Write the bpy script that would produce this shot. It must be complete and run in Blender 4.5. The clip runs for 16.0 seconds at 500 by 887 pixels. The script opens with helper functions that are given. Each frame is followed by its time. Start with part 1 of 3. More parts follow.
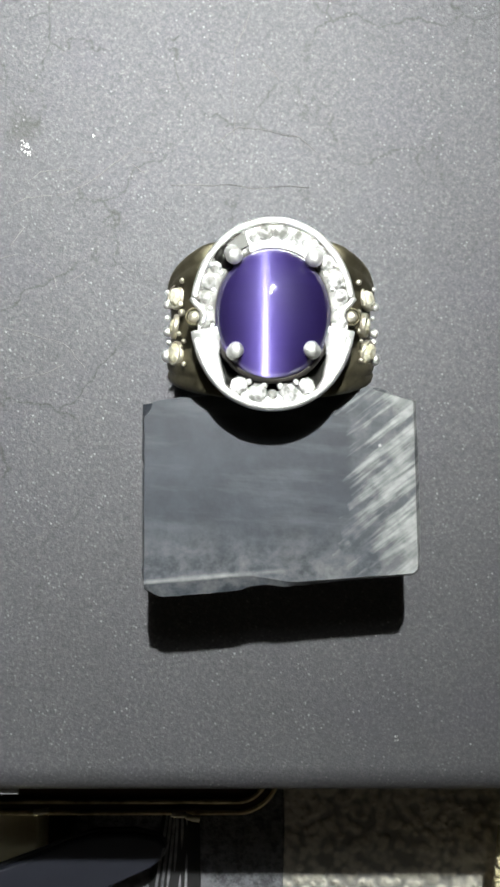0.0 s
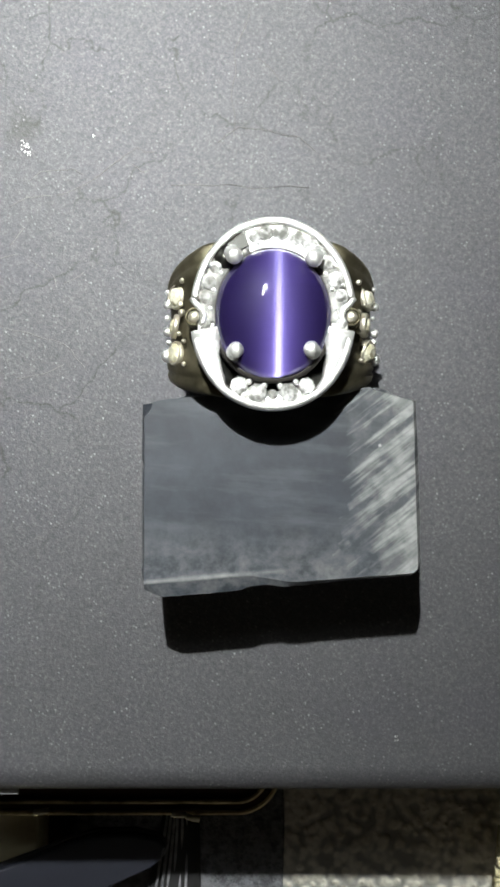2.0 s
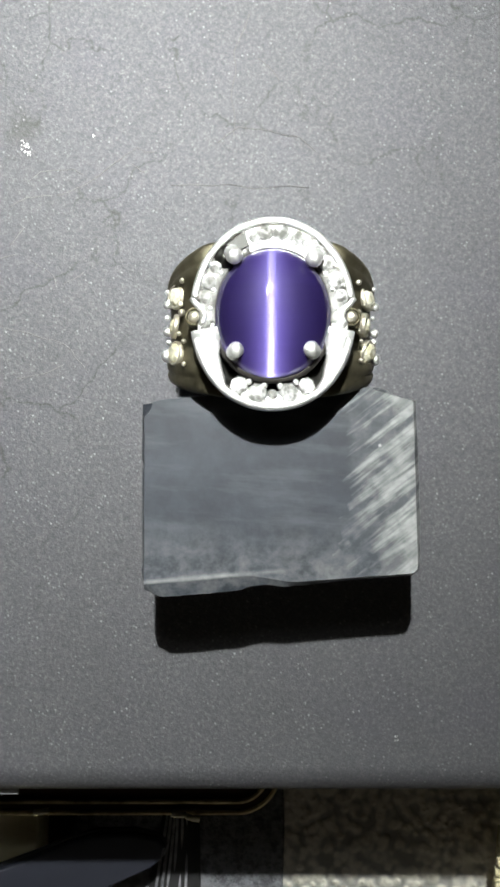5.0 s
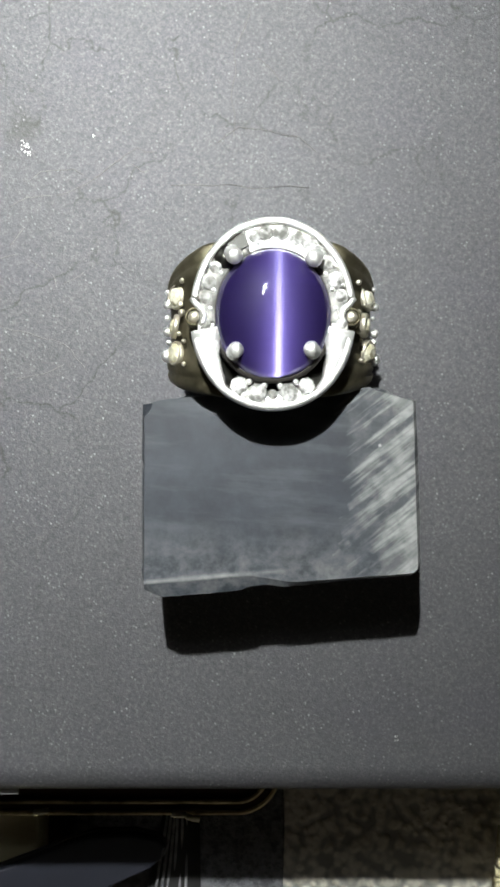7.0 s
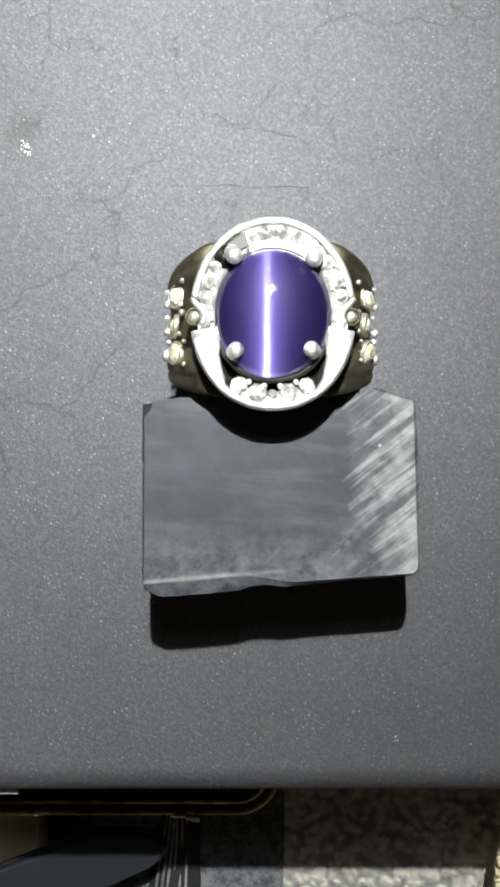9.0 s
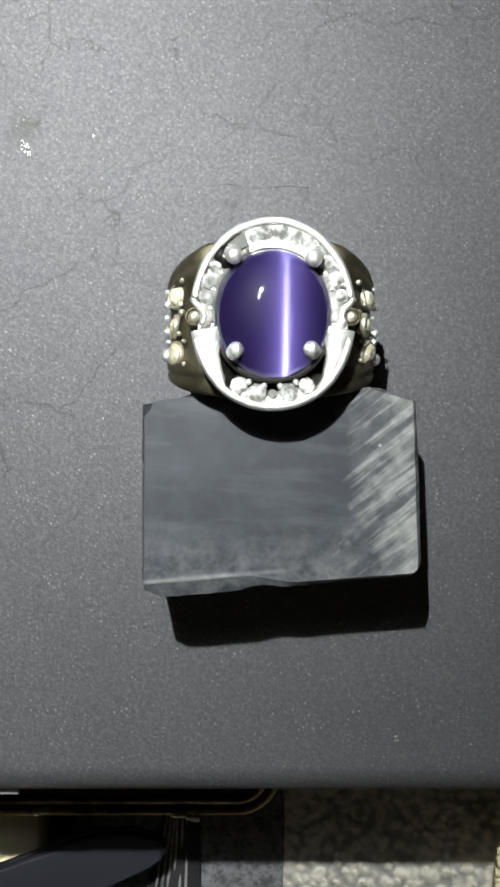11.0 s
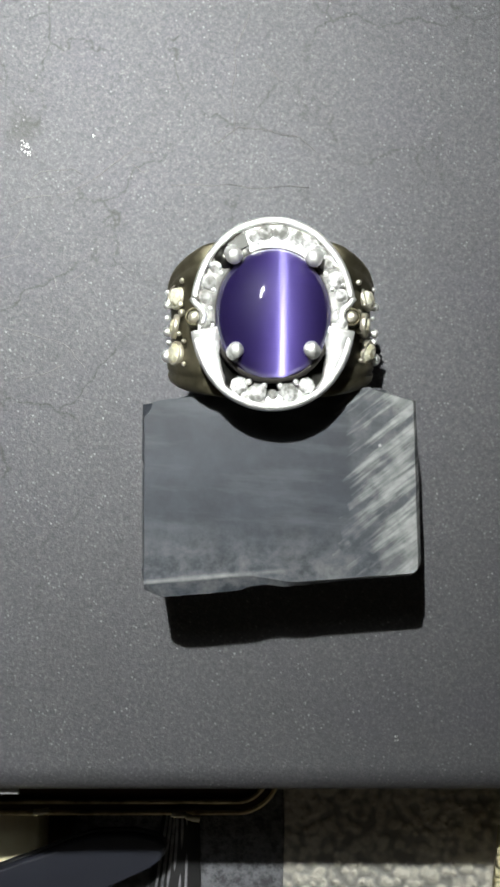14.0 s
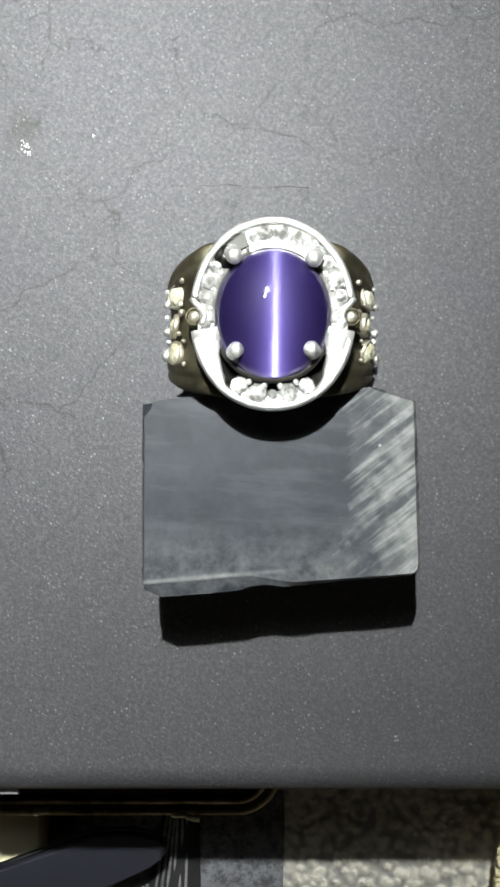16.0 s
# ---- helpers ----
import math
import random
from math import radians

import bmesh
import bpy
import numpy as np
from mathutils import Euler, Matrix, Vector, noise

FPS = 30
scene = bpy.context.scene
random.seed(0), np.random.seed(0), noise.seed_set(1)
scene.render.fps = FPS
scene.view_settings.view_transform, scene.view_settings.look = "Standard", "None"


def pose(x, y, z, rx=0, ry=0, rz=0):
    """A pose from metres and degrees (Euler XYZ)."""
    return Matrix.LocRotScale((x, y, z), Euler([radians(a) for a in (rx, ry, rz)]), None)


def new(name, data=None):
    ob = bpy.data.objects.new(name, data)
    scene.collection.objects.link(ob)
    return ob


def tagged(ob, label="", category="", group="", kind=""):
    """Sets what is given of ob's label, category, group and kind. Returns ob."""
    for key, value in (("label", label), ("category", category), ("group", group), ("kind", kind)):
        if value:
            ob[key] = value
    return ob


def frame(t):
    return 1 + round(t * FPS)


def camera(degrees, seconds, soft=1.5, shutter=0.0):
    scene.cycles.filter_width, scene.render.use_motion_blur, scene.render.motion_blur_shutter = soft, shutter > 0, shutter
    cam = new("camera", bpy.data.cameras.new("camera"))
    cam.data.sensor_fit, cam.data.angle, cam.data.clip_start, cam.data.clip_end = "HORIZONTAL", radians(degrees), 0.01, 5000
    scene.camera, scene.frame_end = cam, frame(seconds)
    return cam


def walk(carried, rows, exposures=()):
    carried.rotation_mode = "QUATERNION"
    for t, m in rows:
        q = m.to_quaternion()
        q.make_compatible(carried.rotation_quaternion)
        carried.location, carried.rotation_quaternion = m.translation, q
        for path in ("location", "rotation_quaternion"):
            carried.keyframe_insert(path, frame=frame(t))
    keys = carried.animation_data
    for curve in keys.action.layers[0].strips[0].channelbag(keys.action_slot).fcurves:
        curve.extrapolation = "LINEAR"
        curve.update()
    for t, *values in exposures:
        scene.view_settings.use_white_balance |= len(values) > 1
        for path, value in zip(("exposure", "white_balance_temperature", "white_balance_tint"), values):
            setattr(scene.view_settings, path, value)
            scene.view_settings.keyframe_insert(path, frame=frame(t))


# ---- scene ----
# ---- camera: a phone on a stand, looking straight down ----
cam = camera(32.84, 16.0, soft=3.1)
STAND = pose(0, 0, 0.117)
walk(cam, [(0, STAND), (16.0, STAND)], [(0, 0.03), (4.0, 0.1), (6.5, 0.08), (8.5, 0.03), (9.0, 0.0), (11.6, 0.04), (12.5, -0.17), (13.0, -0.14), (13.5, -0.1), (14.0, 0.02), (14.5, 0.09), (15.0, 0.1), (15.5, 0.04), (16.0, -0.1)])

# ---- light: a dark room, lit by one hand torch, plus a dim made-up fill ----
world = bpy.data.worlds.new("night_room")
scene.world = world
world.use_nodes = True
world.node_tree.nodes["Background"].inputs[0].default_value = (1.0, 0.92, 0.78, 1)
world.node_tree.nodes["Background"].inputs[1].default_value = 0.18
TORCH_GLOW = 31500.0
MM = 0.001


# ---- node helpers ----
class Nodes:
    """A material and short ways to add nodes to it."""

    def __init__(self, name):
        self.mat = bpy.data.materials.new(name)
        self.mat.use_nodes = True
        self.tree = self.mat.node_tree
        self.bsdf = self.tree.nodes["Principled BSDF"]
        self.out = self.tree.nodes["Material Output"]
        self.coord = self.add("ShaderNodeTexCoord").outputs["Object"]

    def add(self, kind, inputs=None, **settings):
        node = self.tree.nodes.new(kind)
        for key, value in settings.items():
            setattr(node, key, value)
        for key, value in (inputs or {}).items():
            self.put(node.inputs[key], value)
        return node

    def put(self, socket, value):
        if isinstance(value, bpy.types.NodeSocket):
            self.tree.links.new(value, socket)
        else:
            socket.default_value = value

    def set(self, **values):
        for key, value in values.items():
            self.put(self.bsdf.inputs[key.replace("_", " ")], value)

    def noise(self, scale, detail=4.0, rough=0.55, vector=None):
        return self.add("ShaderNodeTexNoise", {"Vector": vector or self.coord, "Scale": scale, "Detail": detail, "Roughness": rough}).outputs["Fac"]

    def cells(self, scale, feature="F1", vector=None):
        return self.add("ShaderNodeTexVoronoi", {"Vector": vector or self.coord, "Scale": scale}, feature=feature)

    def ramp(self, fac, *stops):
        node = self.add("ShaderNodeValToRGB", {"Fac": fac})
        ramp = node.color_ramp
        while len(ramp.elements) < len(stops):
            ramp.elements.new(0.5)
        for element, (at, colour) in zip(ramp.elements, stops):
            element.position = at
            element.color = (*colour, 1) if isinstance(colour, tuple) else (colour, colour, colour, 1)
        return node.outputs["Color"]

    def mix(self, fac, a, b, blend="MIX"):
        node = self.add("ShaderNodeMix", data_type="RGBA", blend_type=blend)
        for socket, value in ((node.inputs[0], fac), (node.inputs[6], a), (node.inputs[7], b)):
            if isinstance(value, tuple):
                value = (*value, 1)
            self.put(socket, value)
        return node.outputs[2]

    def maths(self, kind, a, b=0.0):
        return self.add("ShaderNodeMath", {0: a, 1: b}, operation=kind).outputs[0]

    def bump(self, height, distance, strength=1.0, normal=None):
        node = self.add("ShaderNodeBump", {"Height": height, "Distance": distance, "Strength": strength})
        if normal:
            self.put(node.inputs["Normal"], normal)
        return node.outputs["Normal"]

    def mapped(self, scale=(1, 1, 1), turn=0.0):
        turned = self.add("ShaderNodeMapping", {"Vector": self.coord, "Rotation": (0, 0, radians(turn))}).outputs[0]
        return self.add("ShaderNodeMapping", {"Vector": turned, "Scale": scale}).outputs[0]


# ---- materials ----
def speckled_paint():
    n = Nodes("speckled_paint")
    turned = n.add("ShaderNodeMapping", {"Vector": n.coord, "Rotation": (0.4, 0.3, radians(33))}).outputs[0]
    fine, coarse, blotch = n.noise(4200, 3, 0.6, turned), n.noise(2000, 3, 0.6, turned), n.noise(45, 4)
    grain = n.maths("ADD", n.maths("MULTIPLY", fine, 0.45), n.maths("MULTIPLY", coarse, 0.55))
    flake = n.cells(1700, vector=turned)
    fleck = n.ramp(flake.outputs["Distance"], (0.1, 1.0), (0.35, 0.0))
    pick = n.ramp(flake.outputs["Color"], (0.42, 0.0), (0.95, 1.0))
    spark = n.maths("MULTIPLY", n.maths("MULTIPLY", fleck, pick), n.ramp(n.noise(260, 3, 0.6, turned), (0.42, 0.1), (0.62, 1.0)))
    base = n.mix(blotch, (0.086, 0.085, 0.094), (0.114, 0.113, 0.121))
    base = n.mix(n.ramp(n.noise(70, 3, 0.5), (0.5, 0.0), (0.7, 0.4)), base, (0.096, 0.092, 0.112))
    base = n.mix(n.ramp(grain, (0.36, 0.6), (0.58, 0.0)), base, (0.034, 0.035, 0.038))
    base = n.mix(n.ramp(grain, (0.54, 0.0), (0.74, 1.0)), base, (0.16, 0.165, 0.165))
    base = n.mix(n.ramp(n.noise(14, 5, 0.6), (0.4, 0.0), (0.75, 0.3)), base, (0.05, 0.05, 0.05))
    stain = n.add("ShaderNodeVectorMath", {0: n.coord, 1: (-31.5 * MM, 43.5 * MM, 0)}, operation="DISTANCE").outputs["Value"]
    stain = n.add("ShaderNodeMapRange", {"Value": n.maths("ADD", stain, n.maths("MULTIPLY", n.noise(500, 4), 4 * MM)), "From Min": 5.2 * MM, "From Max": 3.2 * MM}).outputs[0]
    base = n.mix(n.maths("MULTIPLY", stain, 0.5), base, (0.035, 0.035, 0.03))
    # a web of hairline scuffs, thin and broken
    bend = n.add("ShaderNodeTexNoise", {"Vector": n.coord, "Scale": 160.0, "Detail": 4.0}).outputs["Color"]
    bend = n.add("ShaderNodeVectorMath", {0: bend, "Scale": 9 * MM}, operation="SCALE").outputs[0]
    web = n.cells(62, "DISTANCE_TO_EDGE", n.add("ShaderNodeVectorMath", {0: n.coord, 1: bend}, operation="ADD").outputs[0]).outputs["Distance"]
    x, y, z = n.add("ShaderNodeSeparateXYZ", {"Vector": n.coord}).outputs
    worn = n.add("ShaderNodeMapRange", {"Value": n.maths("SUBTRACT", y, x), "From Min": -12 * MM, "From Max": 30 * MM}).outputs[0]
    web = n.maths("MULTIPLY", n.ramp(web, (0.0, 1.0), (0.017, 0.0)), n.ramp(n.noise(75, 4, 0.6), (0.40, 0.0), (0.55, 0.68)))
    base = n.mix(n.maths("MULTIPLY", web, worn), base, (0.03, 0.029, 0.026))
    base = n.mix(spark, base, (0.3, 0.305, 0.315))
    n.set(Base_Color=base, Roughness=n.ramp(grain, (0.35, 0.66), (0.65, 0.55)), Metallic=0.4, Specular_IOR_Level=0.8)
    relief = n.maths("ADD", grain, n.maths("MULTIPLY", spark, 0.8))
    n.set(Normal=n.bump(relief, 0.00012, 0.9))
    return n.mat


def worn_block():
    n = Nodes("worn_dark_block")
    x, y, z = n.add("ShaderNodeSeparateXYZ", {"Vector": n.coord}).outputs
    smudge = n.noise(180, 6, 0.65)
    base = n.mix(n.ramp(smudge, (0.35, 0.0), (0.7, 1.0)), (0.017, 0.0215, 0.029), (0.036, 0.043, 0.054))
    # rubbed grey towards the front edge
    low = n.add("ShaderNodeMapRange", {"Value": y, "From Min": -8.5 * MM, "From Max": -16.5 * MM}).outputs[0]
    rub = n.maths("MULTIPLY", low, n.ramp(n.noise(420, 6, 0.7), (0.38, 0.0), (0.66, 1.0)))
    base = n.mix(rub, base, (0.13, 0.134, 0.138))
    base = n.mix(n.maths("MULTIPLY", 0.45, n.ramp(n.noise(1.0, 4, 0.6, n.mapped((70, 420, 70), 4)), (0.5, 0.0), (0.75, 1.0))), base, (0.10, 0.107, 0.115))
    # file marks, slanting
    strokes = n.maths("ADD", n.maths("MULTIPLY", n.noise(1.0, 3, 0.6, n.mapped((75, 900, 75), -39)), 0.68), n.maths("MULTIPLY", n.noise(1.0, 3, 0.6, n.mapped((150, 2600, 150), -36)), 0.32))
    side = n.add("ShaderNodeMapRange", {"Value": n.maths("ADD", x, n.maths("MULTIPLY", n.noise(200, 3), 14 * MM)), "From Min": 18.0 * MM, "From Max": 26 * MM}).outputs[0]
    mark = n.maths("MULTIPLY", n.maths("POWER", side, 0.5), n.ramp(n.maths("ADD", strokes, n.maths("MULTIPLY", side, 0.1)), (0.51, 0.0), (0.66, 1.0)))
    mark = n.maths("MULTIPLY", mark, n.ramp(n.noise(800, 4, 0.6), (0.3, 0.45), (0.6, 1.0)))
    haze = n.maths("MULTIPLY", side, n.ramp(n.noise(330, 5, 0.65), (0.42, 0.0), (0.68, 0.85)))
    base = n.mix(haze, base, (0.2, 0.205, 0.2))
    base = n.mix(mark, base, (0.32, 0.33, 0.32))
    edge = n.maths("ABSOLUTE", n.maths("SUBTRACT", y, n.maths("SUBTRACT", n.maths("MULTIPLY", x, 0.085), 15.2 * MM)))
    worn_edge = n.add("ShaderNodeMapRange", {"Value": n.maths("ADD", edge, n.maths("MULTIPLY", n.noise(300, 4), 0.5 * MM)), "From Min": 0.65 * MM, "From Max": 0.25 * MM}).outputs[0]
    worn_edge = n.maths("MULTIPLY", worn_edge, n.add("ShaderNodeMapRange", {"Value": x, "From Min": 6 * MM, "From Max": -1 * MM}).outputs[0])
    worn_edge = n.maths("MULTIPLY", worn_edge, n.ramp(n.noise(260, 5, 0.7), (0.35, 0.15), (0.65, 1.0)))
    base = n.mix(worn_edge, base, (0.24, 0.245, 0.24))
    base = n.mix(n.maths("MULTIPLY", side, 0.22), base, (0.13, 0.135, 0.13))
    chip = n.ramp(n.cells(160).outputs["Distance"], (0.026, 1.0), (0.046, 0.0))
    base = n.mix(chip, base, (0.32, 0.32, 0.32))
    n.set(Base_Color=base, Roughness=0.55)
    n.set(Normal=n.bump(n.maths("ADD", n.noise(1500, 3), n.maths("MULTIPLY", strokes, side)), 0.00006, 0.4))
    return n.mat


def metal(name, colour, dark, rough, scale=900, bulk=1.0, relief=0.00003):
    n = Nodes(name)
    stain = n.ramp(n.noise(scale * 0.3, 5, 0.65), (0.35, 0.0), (0.7, 1.0))
    n.set(Base_Color=n.mix(stain, dark, colour), Metallic=bulk)
    n.set(Roughness=n.ramp(n.noise(scale, 4), (0.3, rough * 0.75), (0.7, rough * 1.3)))
    n.set(Normal=n.bump(n.noise(scale * 1.2, 3), relief, 0.6))
    return n.mat


def crystal(name, colour, dull):
    n = Nodes(name)
    pick = n.add("ShaderNodeObjectInfo").outputs["Random"]
    cloud = n.ramp(n.noise(1100, 3, 0.6), (0.38, 0.0), (0.62, 1.0))
    n.set(Base_Color=n.mix(n.maths("MULTIPLY", n.maths("ADD", pick, 0.35), cloud), dull, colour), Roughness=0.08, IOR=2.1)
    n.set(Transmission_Weight=0.2, Coat_Weight=0.5, Coat_Roughness=0.03, Normal=n.bump(n.noise(1500, 2), 0.00008, 0.6))
    return n.mat


def cat_eye():
    """Violet stone: fibres run across it, so the light gathers in a bright line that slides against the lamp."""
    n = Nodes("violet_cat_eye")
    x, y, z = n.add("ShaderNodeSeparateXYZ", {"Vector": n.coord}).outputs
    streak = n.noise(1.0, 4, 0.6, n.mapped((120, 1500, 120)))
    body = n.mix(streak, (0.0065, 0.0035, 0.026), (0.010, 0.006, 0.040))
    n.set(Base_Color=body, Roughness=0.5, Specular_IOR_Level=0.08)
    n.set(Coat_Weight=1.0, Coat_Roughness=0.025, Coat_IOR=1.55)
    nx = n.maths("MULTIPLY", n.maths("ADD", x, 0.88 * MM), -55.0)
    ny = n.maths("MULTIPLY", y, -26.0)
    inner = n.add("ShaderNodeVectorMath", {0: n.add("ShaderNodeCombineXYZ", {0: nx, 1: ny, 2: 1.0}).outputs[0]}, operation="NORMALIZE").outputs[0]
    across = n.add("ShaderNodeCombineXYZ", {0: 1.0, 1: 0.0, 2: 0.0}).outputs[0]
    line = n.add("ShaderNodeBsdfAnisotropic", {"Color": (0.0112, 0.0102, 0.0225, 1), "Roughness": 0.262, "Anisotropy": 0.74, "Rotation": 0.0, "Normal": inner, "Tangent": across})
    haze = n.add("ShaderNodeBsdfAnisotropic", {"Color": (0.014, 0.010, 0.040, 1), "Roughness": 0.46, "Anisotropy": 0.5, "Normal": inner, "Tangent": across})
    both = n.add("ShaderNodeAddShader", {0: line.outputs[0], 1: haze.outputs[0]})
    full = n.add("ShaderNodeAddShader", {0: n.bsdf.outputs[0], 1: both.outputs[0]})
    n.put(n.out.inputs["Surface"], full.outputs[0])
    return n.mat


def plain(name, light, dark, rough=0.6, scale=200, metallic=0.0, relief=0.0001):
    n = Nodes(name)
    n.set(Base_Color=n.mix(n.ramp(n.noise(scale, 5, 0.6), (0.3, 0.0), (0.7, 1.0)), dark, light), Roughness=rough, Metallic=metallic)
    n.set(Normal=n.bump(n.noise(scale * 6, 3), relief, 0.5))
    return n.mat


def glow():
    n = Nodes("torch_glow")
    n.set(Base_Color=(1, 1, 1, 1), Emission_Color=(0.97, 1.0, 0.98, 1), Emission_Strength=TORCH_GLOW)
    return n.mat


def mottled(name, pale, grey, scale):
    n = Nodes(name)
    tone = n.mix(0.5, n.noise(scale, 6, 0.7), n.noise(scale * 0.4, 4, 0.6))
    n.set(Base_Color=n.mix(n.ramp(tone, (0.42, 0.0), (0.55, 1.0)), grey, pale), Roughness=0.85)
    n.set(Normal=n.bump(tone, 0.0012, 0.9))
    return n.mat


def fleece(name, pale, grey, scale):
    """Short tufts, pale on top and grey in the gaps between them."""
    n = Nodes(name)
    bent = n.add("ShaderNodeVectorMath", {0: n.coord, 1: n.add("ShaderNodeVectorMath", {0: n.add("ShaderNodeTexNoise", {"Vector": n.coord, "Scale": scale * 0.8}).outputs["Color"], "Scale": 1.1 * MM}, operation="SCALE").outputs[0]}, operation="ADD").outputs[0]
    tuft = n.cells(scale, "SMOOTH_F1", bent)
    height = n.maths("SUBTRACT", 1.0, tuft.outputs["Distance"])
    tone = n.maths("ADD", n.maths("MULTIPLY", height, 0.7), n.maths("MULTIPLY", n.noise(scale * 0.35, 5, 0.65), 0.5))
    n.set(Base_Color=n.mix(n.ramp(tone, (0.52, 0.0), (0.72, 1.0)), grey, pale), Roughness=0.9)
    n.set(Normal=n.bump(height, 0.0012, 0.9))
    return n.mat


PAINT, BLOCK = speckled_paint(), worn_block()
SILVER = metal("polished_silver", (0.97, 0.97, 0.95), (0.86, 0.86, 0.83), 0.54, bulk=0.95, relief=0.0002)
# dark metal that carries the shade of the setting's recesses
RECESS_SHADE = metal("recess_shade", (0.16, 0.155, 0.14), (0.05, 0.05, 0.045), 0.4)
GAP_SHADE = metal("gap_shade_metal", (0.05, 0.044, 0.04), (0.02, 0.018, 0.016), 0.5, bulk=0.5)
# darker copy of the silver, for the shaded sides of the stone bed
SHADED_SILVER = metal("shaded_silver", (0.3, 0.295, 0.28), (0.12, 0.118, 0.11), 0.5, 2400)
OLD_GOLD = metal("aged_gilt_band", (0.135, 0.12, 0.078), (0.085, 0.075, 0.046), 0.55, 700, bulk=0.8)
GREY_METAL = metal("brushed_grey_metal", (0.075, 0.075, 0.068), (0.04, 0.04, 0.036), 0.5, bulk=0.5)
PALE_GOLD = metal("pale_gilt", (0.85, 0.81, 0.68), (0.6, 0.56, 0.44), 0.4, bulk=0.85)
CLEAR, AMBER = crystal("white_crystal", (0.95, 0.95, 0.93), (0.24, 0.24, 0.22)), crystal("straw_crystal", (0.92, 0.9, 0.74), (0.62, 0.58, 0.38))
VIOLET = cat_eye()
BLACK = plain("black_plastic", (0.03, 0.03, 0.03), (0.012, 0.012, 0.013), 0.5)
GREY_RUBBER = plain("grey_rubber", (0.4, 0.4, 0.42), (0.1, 0.1, 0.11), 0.28, 260)
WALL = plain("beige_wall_paint", (0.5, 0.46, 0.4), (0.42, 0.39, 0.34), 0.8, 3)
CARPET = fleece("pale_tufted_rug", (0.68, 0.65, 0.56), (0.32, 0.31, 0.28), 560)
DARK_FLOOR = plain("dark_floor_brown", (0.07, 0.042, 0.022), (0.04, 0.023, 0.012), 0.55, 40)
FELT = mottled("grey_flecked_cloth", (0.22, 0.225, 0.24), (0.09, 0.09, 0.10), 900)
NAVY = plain("slate_blue_cover", (0.016, 0.018, 0.027), (0.010, 0.011, 0.018), 0.55, 60)
CREAM = plain("cream_card", (0.88, 0.83, 0.58), (0.80, 0.73, 0.45), 0.7, 90)
# bright and dark stretches paint patchy lighting into the brass rim
BRASS = metal("patchily_lit_brass", (0.8, 0.68, 0.42), (0.2, 0.16, 0.09), 0.4, 350)
MAROON = plain("maroon_lacquer", (0.05, 0.015, 0.01), (0.025, 0.008, 0.006), 0.35, 80)
STRAW = plain("woven_straw", (0.85, 0.78, 0.55), (0.55, 0.47, 0.24), 0.7, 900, relief=0.0003)
SCUFF_GREY = plain("grey_scuff_line", (0.15, 0.146, 0.142), (0.065, 0.062, 0.06), 0.7, 220)
LINT = plain("white_lint", (0.8, 0.8, 0.78), (0.6, 0.6, 0.6), 0.8, 900)


# ---- mesh helpers ----
def part(name, bm, mat, parent=None, label="", smooth=True):
    """Links a bmesh as one mesh object, under parent if one is given."""
    bmesh.ops.recalc_face_normals(bm, faces=bm.faces)
    for face in bm.faces:
        face.smooth = smooth
    mesh = bpy.data.meshes.new(name)
    bm.to_mesh(mesh)
    bm.free()
    mesh.materials.append(mat)
    ob = new(name, mesh)
    if parent:
        ob.parent = parent
    if label:
        ob["label"] = label
    return ob


def holder(name, x, y, z):
    ob = new(name)
    ob.location = (x, y, z)
    ob.empty_display_size = 0.005
    return ob


def box(bm, x0, x1, y0, y1, z0, z1, bevel=0.0, segments=3):
    made = bmesh.ops.create_cube(bm, size=1)["verts"]
    for v in made:
        v.co = Vector((x0 + (v.co.x + 0.5) * (x1 - x0), y0 + (v.co.y + 0.5) * (y1 - y0), z0 + (v.co.z + 0.5) * (z1 - z0)))
    if bevel:
        edges = list({e for v in made for e in v.link_edges})
        bmesh.ops.bevel(bm, geom=edges, offset=bevel, segments=segments, affect="EDGES", profile=0.5)
    return bm


def prism(bm, outline, levels):
    """Stacks scaled copies of an outline: levels of (z, inset in metres); caps both ends."""
    rings = []
    cx = sum(p[0] for p in outline) / len(outline)
    cy = sum(p[1] for p in outline) / len(outline)
    for z, inset in levels:
        ring = []
        for px, py in outline:
            d = Vector((px - cx, py - cy))
            d -= d.normalized() * inset
            ring.append(bm.verts.new((cx + d.x, cy + d.y, z)))
        rings.append(ring)
    for a, b in zip(rings, rings[1:]):
        for i in range(len(a)):
            j = (i + 1) % len(a)
            bm.faces.new((a[i], a[j], b[j], b[i]))
    bm.faces.new(rings[0][::-1])
    bm.faces.new(rings[-1])
    return bm


def sweep(bm, profiles, closed=True, caps=True):
    """Skins a row of equal-length loops of points."""
    loops = [[bm.verts.new(p) for p in loop] for loop in profiles]
    pairs = list(zip(loops, loops[1:])) + ([(loops[-1], loops[0])] if closed else [])
    for a, b in pairs:
        for i in range(len(a)):
            j = (i + 1) % len(a)
            bm.faces.new((a[i], a[j], b[j], b[i]))
    if not closed and caps:
        bm.faces.new(loops[0][::-1])
        bm.faces.new(loops[-1])
    return bm


